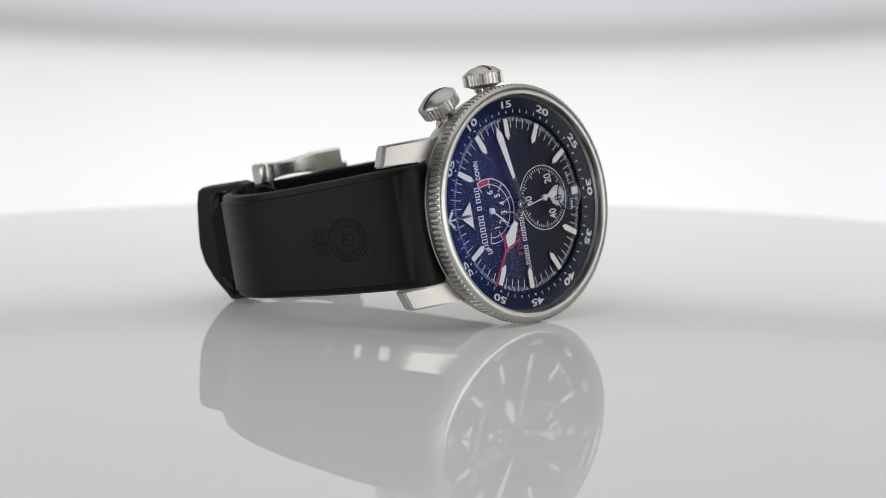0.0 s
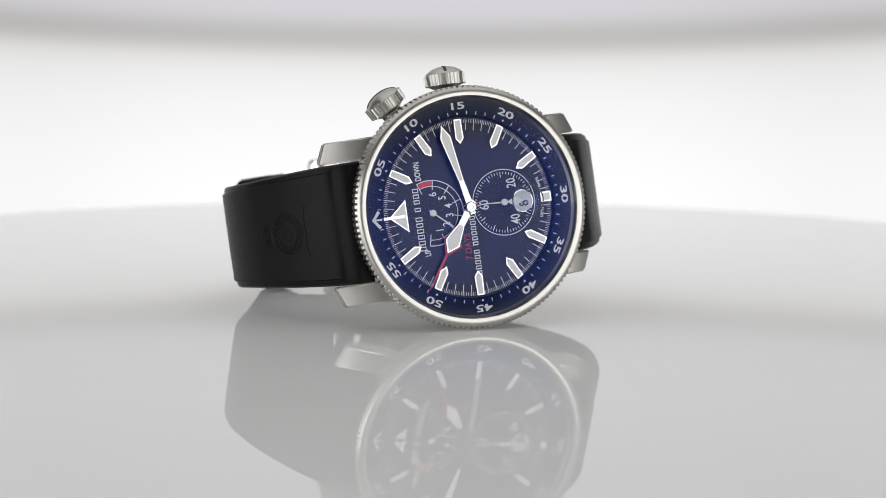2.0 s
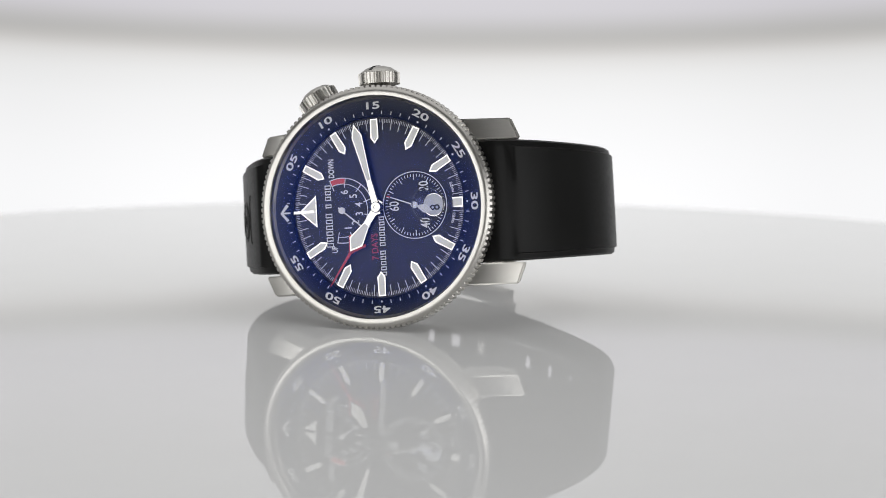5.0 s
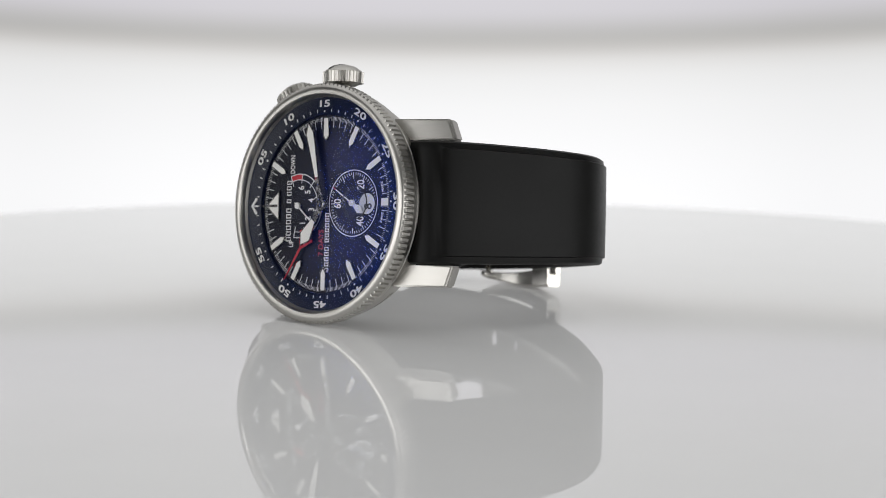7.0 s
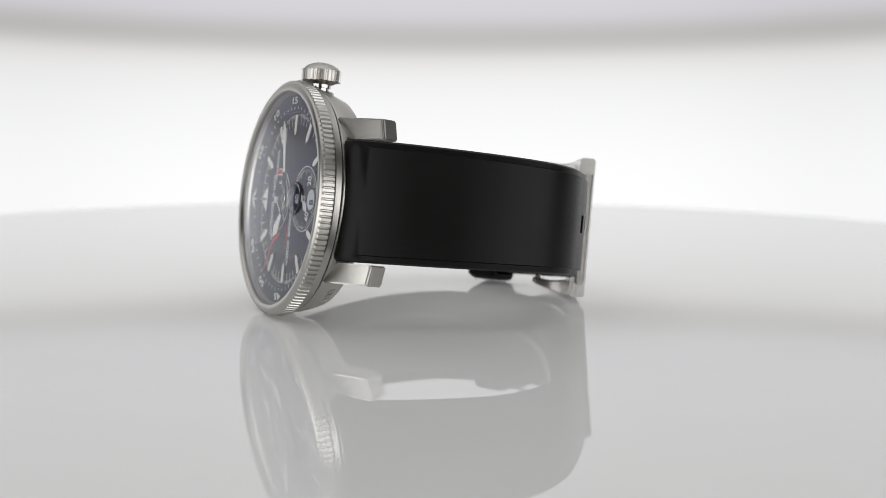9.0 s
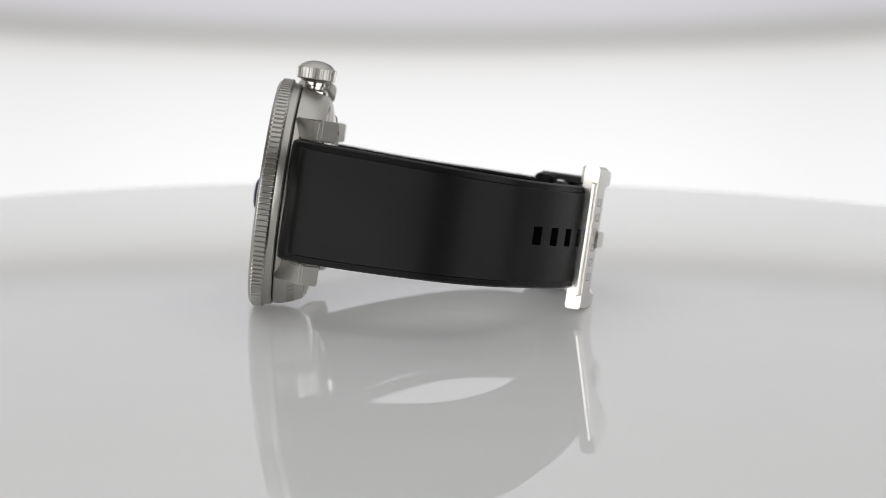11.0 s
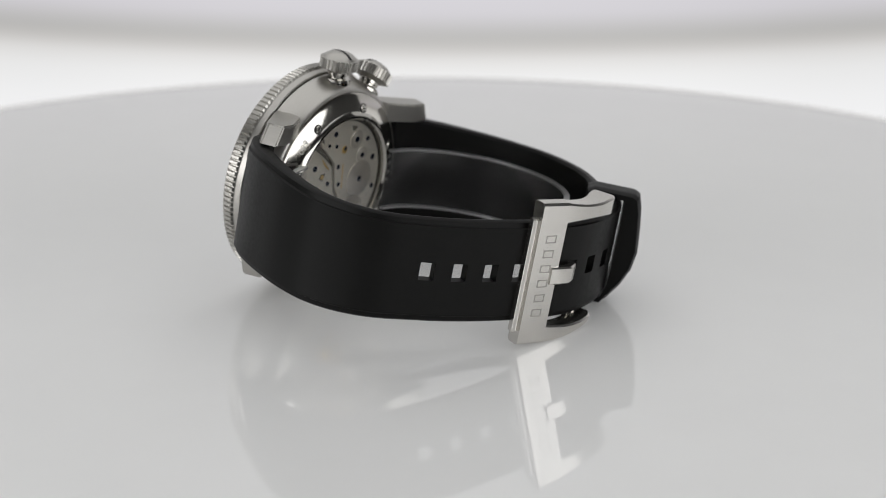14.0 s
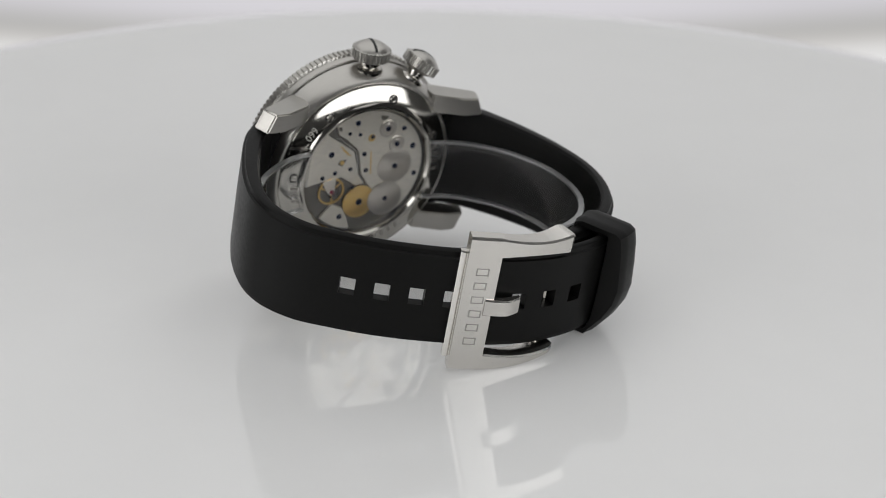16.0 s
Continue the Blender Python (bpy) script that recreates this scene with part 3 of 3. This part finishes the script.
    disc("jewel", -0.6, 7.5, 0.85, -8.5, GOLD)
    disc("jewel", -0.75, 7.75, 0.5, -8.56, INK_AND_SHADE)
    disc("jewel", 5.6, 2.3, 0.5, -8.5, GOLD)
    for x, y, r in ((3.2, 11.2, 0.62), (4.8, 8.9, 0.4), (2.3, 8.5, 0.42), (0.6, 3.9, 0.52), (-0.4, 0.0, 0.52), (8.4, 4.4, 0.66), (6.9, 0.0, 0.5), (9.7, -0.9, 0.5), (3.4, 0.6, 0.5), (-8.1, 9.1, 0.55), (-10.9, 4.8, 0.66), (-12.3, -1.8, 0.55), (4.3, -10.5, 0.62), (2.2, -3.9, 0.45)):
        disc("blued_screw", x, y, r, -8.52, BLUED, 0.2)
    bm = bmesh.new()
    for x, y, d, a in ((6.4, 6.1, 3.6, 222), (5.9, 5.4, 2.2, 222), (-0.9, 4.4, 5.4, 262)):
        prism([(0, -0.13), (d, -0.13), (d, 0.13), (0, 0.13)], -8.44, -8.3, bm, pose(x, y, 0, 0, 0, a))
    part("gilt_engraving", bm, GOLD, mov)
    # dark patches laid on the bridges, coloured as the shade of small recesses
    for pts in ([(-1.9, 12.6), (-4.0, 12.2), (-3.4, 11.5), (-2.4, 11.4)], [(4.6, 3.0), (5.4, 1.4), (6.6, 2.0), (6.2, 2.9)], [(6.6, 9.6), (7.4, 9.9), (7.6, 10.6), (6.9, 10.6)]):
        part("recess_shade_patch", prism(pts, -8.42, -8.3), PLATE, mov)
    # seven screws in the ring, each in a black ring as its countersink's shade
    for k in range(7):
        a = 52.0 + 51.43 * k
        x, y, z = 16.75 * math.cos(radians(a)), 16.75 * math.sin(radians(a)), -9.02
        lean = pose(x, y, z, 0, 0, a) @ pose(0, 0, 0, 0, -16, 0)
        bm = lathe([(0, -0.22), (0.6, -0.20), (0.78, -0.02), (0.78, 0.3), (0, 0.3)], 32, closed=False)
        bmesh.ops.transform(bm, matrix=lean, verts=bm.verts)
        sc = part("back_screw", bm, POLISH, back)
        bm = lathe([(0.8, -0.03), (1.0, -0.03), (1.0, 0.2), (0.8, 0.2)], 32)
        bmesh.ops.transform(bm, matrix=lean, verts=bm.verts)
        part("countersink_shade", bm, GROOVE, sc)
        # dark strip on the head, in the colour of a shaded slot
        bm = box(-0.62, 0.62, -0.09, 0.09, -0.24, -0.1)
        bmesh.ops.transform(bm, matrix=lean @ pose(0, 0, 0, 0, 0, rng.uniform(0, 180)), verts=bm.verts)
        part("screw_slot_shade", bm, INK_AND_SHADE, sc)
    # the engraved number, read from behind
    num = letters("engraved_number", "099", 1.5, 0, 0, 0, 0, ETCH_PALE, back, 0.95, 0.0, 0.02)
    c, q = math.cos(radians(NUMBER_AT)), math.sin(radians(NUMBER_AT))
    num.matrix_basis = mm_pose(pose(17.0 * c, 17.0 * q, -8.9, 0, 0, NUMBER_AT) @ pose(0, 0, 0, 0, -17.6, 0) @ Matrix(((0, 1, 0, 0), (1, 0, 0, 0), (0, 0, -1, 0), (0, 0, 0, 1))))
    # engraving round the ring as plain strokes
    for a0 in (-8, -13, -18, 165, 171, 177, 183, 235, 241, 247, 253):
        x, y = 16.6 * math.cos(radians(a0)), 16.6 * math.sin(radians(a0))
        bm = box(-0.75, 0.75, -0.28, 0.28, -0.05, 0.06)
        bmesh.ops.transform(bm, matrix=pose(x, y, -9.06, 0, 0, a0) @ pose(0, 0, 0, 0, -16, 0), verts=bm.verts)
        part("engraved_stroke", bm, ETCH, back)


def build_strap(watch):
    # twelve o'clock half, short, carries the buckle
    line = STRAP_TWELVE
    st = [line.length * k / 90 for k in range(91)]
    short = part("strap_half", sweep(line, st, strap_section(line, 23.0, 20.4, 4.0, 2.7, 0.2)), RUBBER, watch, "short black rubber strap half with embossed crest", angle=40)
    s0 = line.nearest(-33.2, -15.3) - 2.6

    def emboss(pts, name="embossed_crest", w=0.28):
        """A thin raised line on the strap's outer face; pts are (along, across)."""
        bm = bmesh.new()
        rows = []
        for i, (u, v) in enumerate(pts):
            a, b = pts[max(0, i - 1)], pts[min(len(pts) - 1, i + 1)]
            d = Vector((b[0] - a[0], b[1] - a[1])).normalized()
            n = Vector((-d[1], d[0])) * w / 2
            rows.append([bm.verts.new(line.place(s0 + u + n[0] * q, v - 0.4 + n[1] * q, h)) for q, h in ((-1.4, 0.02), (-0.6, 0.17), (0.6, 0.17), (1.4, 0.02))])
        for p, q in zip(rows, rows[1:]):
            for i in range(3):
                bm.faces.new((p[i], p[i + 1], q[i + 1], q[i]))
        part(name, bm, RUBBER, short, angle=60)

    def circle(u, v, r, n=40, a0=0, a1=360):
        return [(u + r * math.cos(radians(a0 + (a1 - a0) * k / n)), v + r * math.sin(radians(a0 + (a1 - a0) * k / n))) for k in range(n + 1)]
    emboss(circle(0, 0, 3.9))
    emboss(circle(0, 0, 2.6))
    emboss(circle(0, 0, 1.2))
    for k in range(20):
        a = 18 * k
        emboss(circle(3.25 * math.cos(radians(a)), 3.25 * math.sin(radians(a)), 0.2, 8), w=0.2)
    emboss([(-5.3, -4.6), (-4.7, -3.0), (-4.9, 0), (-4.7, 3.0), (-5.4, 5.0)])
    emboss([(-0.9, -1.5), (0.2, 0), (1.0, 1.4)])
    for v in (-1.2, 1.2):
        emboss(circle(5.6, v, 1.15, 20))
        emboss(circle(5.6, v, 0.5, 12), w=0.2)
    emboss([(4.2, -2.4), (4.4, 0), (4.2, 2.4)])
    emboss(circle(7.3, 0, 0.45, 12))
    emboss([(6.9, -1.2), (7.6, 0), (6.9, 1.2)])

    # six o'clock half, long, holed
    line6 = STRAP_SIX
    h0 = line6.nearest(26.2, -50.6)
    holes = [(h0 - 1.5 + 6.6 * k, h0 + 1.5 + 6.6 * k) for k in range(8)]
    holes = [h for h in holes if h[1] < line6.length - 5]
    st = sorted({round(line6.length * k / 130, 5) for k in range(131)} | {e for h in holes for e in h})
    st = [s for s in st if not any(0 < abs(s - e) < 0.12 for h in holes for e in h)]
    part("strap_half", sweep(line6, st, strap_section(line6, 23.0, 20.4, 4.0, 2.1, 0.1), holes), RUBBER, watch, "long black rubber strap half with square holes", angle=40)

    def slab(s0, s1, y0, y1, n0, n1, steps=14, bm=None, line=line6, rim=0.35):
        """A bent plate along the strap; y0, y1, n0 and n1 are functions of 0..1 along it. Its rims are chamfered."""
        bm = bm or bmesh.new()
        rows = []
        for k in range(steps + 1):
            f = k / steps
            s = s0 + (s1 - s0) * f
            a, b, lo, hi = y0(f), y1(f), n0(f), n1(f)
            c = min(rim, (b - a) * 0.3, (hi - lo) * 0.3)
            rows.append([bm.verts.new(line.place(s, y, n)) for y, n in ((a + c, lo), (b - c, lo), (b, lo + c), (b, hi - c), (b - c, hi), (a + c, hi), (a, hi - c), (a, lo + c))])
        for p, q in zip(rows, rows[1:]):
            for i in range(8):
                bm.faces.new((p[i], p[(i + 1) % 8], q[(i + 1) % 8], q[i]))
        bm.faces.new(rows[0])
        bm.faces.new(rows[-1])
        return bm

    def flat(v):
        return lambda f: v
    sb = line6.nearest(8.7, -60.3) - 0.2
    se = line6.nearest(-13.2, -64.3)
    # the bar, with a thinner lip before it that is as wide as the strap
    buckle = slab(sb + 1.4, sb + 7.6, flat(-14.02), flat(14.6), flat(-1.1), flat(2.0), 2, rim=0.45)
    slab(sb, sb + 1.3, flat(-11.4), flat(11.4), flat(0.1), lambda f: 1.3 + 0.45 * math.sin(math.pi * f), 6, buckle, rim=0.25)
    slab(sb + 1.1, sb + 2.0, flat(-11.3), flat(11.3), flat(0.0), flat(1.45), 2, buckle, rim=0.2)
    for sg in (1, -1):
        def inner(f):
            return 10.3 + 0.6 * math.sin(math.pi * f)

        def outer(f):
            end = max(0.0, (f - 0.88) / 0.12) ** 3
            return (14.58 - 0.7 * math.sin(math.pi * f) - 1.2 * end) if sg > 0 else (14.0 - 2.6 * f ** 1.6 - 0.9 * end)
        ys = [(inner(k / 40), outer(k / 40)) for k in range(41)]

        def near(f, side=sg, ys=ys):
            return ys[round(f * 40)][0] if side > 0 else -ys[round(f * 40)][1]

        def far(f, side=sg, ys=ys):
            return ys[round(f * 40)][1] if side > 0 else -ys[round(f * 40)][0]
        slab(sb + 7.0, se, near, far, lambda f: -1.09 - 3.3 * f ** 1.6 + 2.2 * max(0.0, (f - 0.8) / 0.2) ** 2.5, lambda f: 1.98 + 0.2 * math.sin(math.pi * f) - 0.6 * f ** 2 - 1.2 * max(0.0, (f - 0.85) / 0.15) ** 3, 20, buckle, rim=0.35)
    frame_ob = part("buckle", buckle, BUCKLE, watch, "satin steel pin buckle with engraved bar", angle=28)
    # the engraved name, as plain open shapes
    for k in range(6):
        y, a, b = -7.5 + 3.0 * k, sb + 3.3, sb + 5.7
        mark = bmesh.new()
        for s0, s1, ya, yb in ((a, b, y - 0.8, y - 0.55), (a, b, y + 0.55, y + 0.8), (a, a + 0.25, y - 0.55, y + 0.55), (b - 0.25, b, y - 0.55, y + 0.55)):
            slab(s0, s1, flat(ya), flat(yb), flat(1.6), flat(2.02), 1, mark, rim=0.02)
        part("engraved_mark", mark, ETCH, frame_ob)
    bm = slab(sb + 6.0, sb + 13.0, flat(-1.75), flat(1.75), lambda f: 0.9 - 1.8 * max(0, f - 0.55), lambda f: 2.35 + 0.35 * math.sin(f * 3.1) - 2.9 * max(0, f - 0.65), 14, rim=0.3)
    part("buckle_tongue", bm, BUCKLE, frame_ob, "steel buckle tongue")
    bm = lathe([(0, -10.8), (0.8, -10.8), (0.8, 10.8), (0, 10.8)], 20, closed=False)
    q = line6.place(se - 2.5, 0, -2.3)
    bmesh.ops.transform(bm, matrix=pose(q[0], 0, q[2], 90, 0, 0), verts=bm.verts)
    part("buckle_bar", bm, POLISH, frame_ob)

    # the keeper loop round both halves
    sl = line6.nearest(-26.4, -60.2)
    bm = bmesh.new()
    outline = [(-11.85, -6.0), (-11.2, -7.4), (11.3, -7.4), (12.0, -6.0), (12.0, 2.2), (11.4, 3.3), (9.0, 4.0), (5.0, 4.6), (0.0, 5.1), (-3.5, 4.6), (-7.0, 3.1), (-10.4, 0.9), (-11.85, -0.6)]
    hole = [(-10.6, -5.6), (-10.5, -6.0), (10.5, -6.0), (10.6, -5.6), (10.6, 0.1), (10.3, 0.4), (8.6, 0.5), (5.0, 0.6), (0.0, 0.6), (-5.0, 0.6), (-7.8, 0.4), (-10.0, -0.2), (-10.6, -0.8)]
    rows = []
    for k in range(7):
        s = sl - 3.4 + 6.8 * k / 6
        g = 0.0 if 0 < k < 6 else -0.35
        for ring in ([(y + (g if y > 0 else -g), n + (g if n > 0 else -g)) for y, n in outline], hole):
            rows.append([bm.verts.new(line6.place(sl, y, n) + (line6.place(s, 0, 0) - line6.place(sl, 0, 0))) for y, n in ring])
    n = len(outline)
    for k in range(6):
        for i in range(n):
            j = (i + 1) % n
            bm.faces.new((rows[2 * k][i], rows[2 * k][j], rows[2 * k + 2][j], rows[2 * k + 2][i]))
            bm.faces.new((rows[2 * k + 1][i], rows[2 * k + 3][i], rows[2 * k + 3][j], rows[2 * k + 1][j]))
    for k in (0, 12):
        for i in range(n):
            j = (i + 1) % n
            bm.faces.new((rows[k][i], rows[k][j], rows[k + 1][j], rows[k + 1][i]))
    part("strap_keeper", bm, RUBBER, watch, "black rubber keeper loop", angle=35)


def build_collar():
    """The clear C-shaped band that holds the strap open."""
    line = Line([(-13.8, -10.75), (-20.5, -12.3), (-27.6, -17.4), (-32.4, -24.8), (-33.8, -33), (-32.0, -40.8), (-26.6, -47.3), (-17, -51.4), (-6, -53.9), (6, -52.8), (17, -49.0), (26.6, -44.0), (32.6, -38.5), (34.4, -31), (32.2, -23.2), (27.2, -16.9), (20.0, -12.1), (14.8, -10.75)], -1)
    st = [line.length * k / 120 for k in range(121)]
    bm = sweep(line, st, lambda s: [(-6.3, -0.5), (6.3, -0.5), (6.5, -0.3), (6.5, 0.3), (6.3, 0.5), (-6.3, 0.5), (-6.5, 0.3), (-6.5, -0.3)])
    ob = part("display_collar", bm, CLEAR, None, angle=50)
    ob.visible_shadow = False
    for side in (6.35, -6.35):
        e = sweep(line, st, lambda s: [(side - 0.22, -0.55), (side + 0.22, -0.55), (side + 0.22, 0.55), (side - 0.22, 0.55)])
        part("collar_rim", e, FROST, ob)
    return tagged(ob, "clear plastic display collar curled inside the black strap", "display collar")


FROST = glass("frosted_plastic_edge", (1, 1, 1), 0.25, 0.6, (0.8, 0.8, 0.8), 0.3)


# ---- what turns ----
def table_pose(t):
    tilt = max(0.0, (t - 10.415) * 2.962)
    pivot = Matrix.Translation((0, -0.002556, 0.007944))
    return pivot @ pose(0, 0, 0, tilt) @ pivot.inverted() @ pose(0, 0, 0, 0, 0, 152.954 - 12.017 * t)


STAND = pose(-0.026364, 0.00812, 0.022806) @ pose(0, 0, 0, 0, 0, -109.608) @ pose(0, 0, 0, 0, -5.916) @ pose(0, 0, 0, -8.136) @ pose(0, 0, 0, 90)


def motions():
    times = [0.5 * k for k in range(33)]
    walk(disc_ob, [(t, table_pose(t)) for t in times])
    walk(watch_ob, [(t, table_pose(t) @ STAND) for t in times])
    walk(collar_ob, [(t, table_pose(t) @ STAND) for t in times])
    seconds = next(o for o in watch_ob.children if o.name.startswith("seconds_hand"))
    walk(seconds, [(t, mm_pose(pose(7.25, 0, 0, 0, 0, 180 - 6 * (t - 1.6)))) for t in times])


studio()
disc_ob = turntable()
watch_ob = build_watch()
collar_ob = build_collar()
motions()
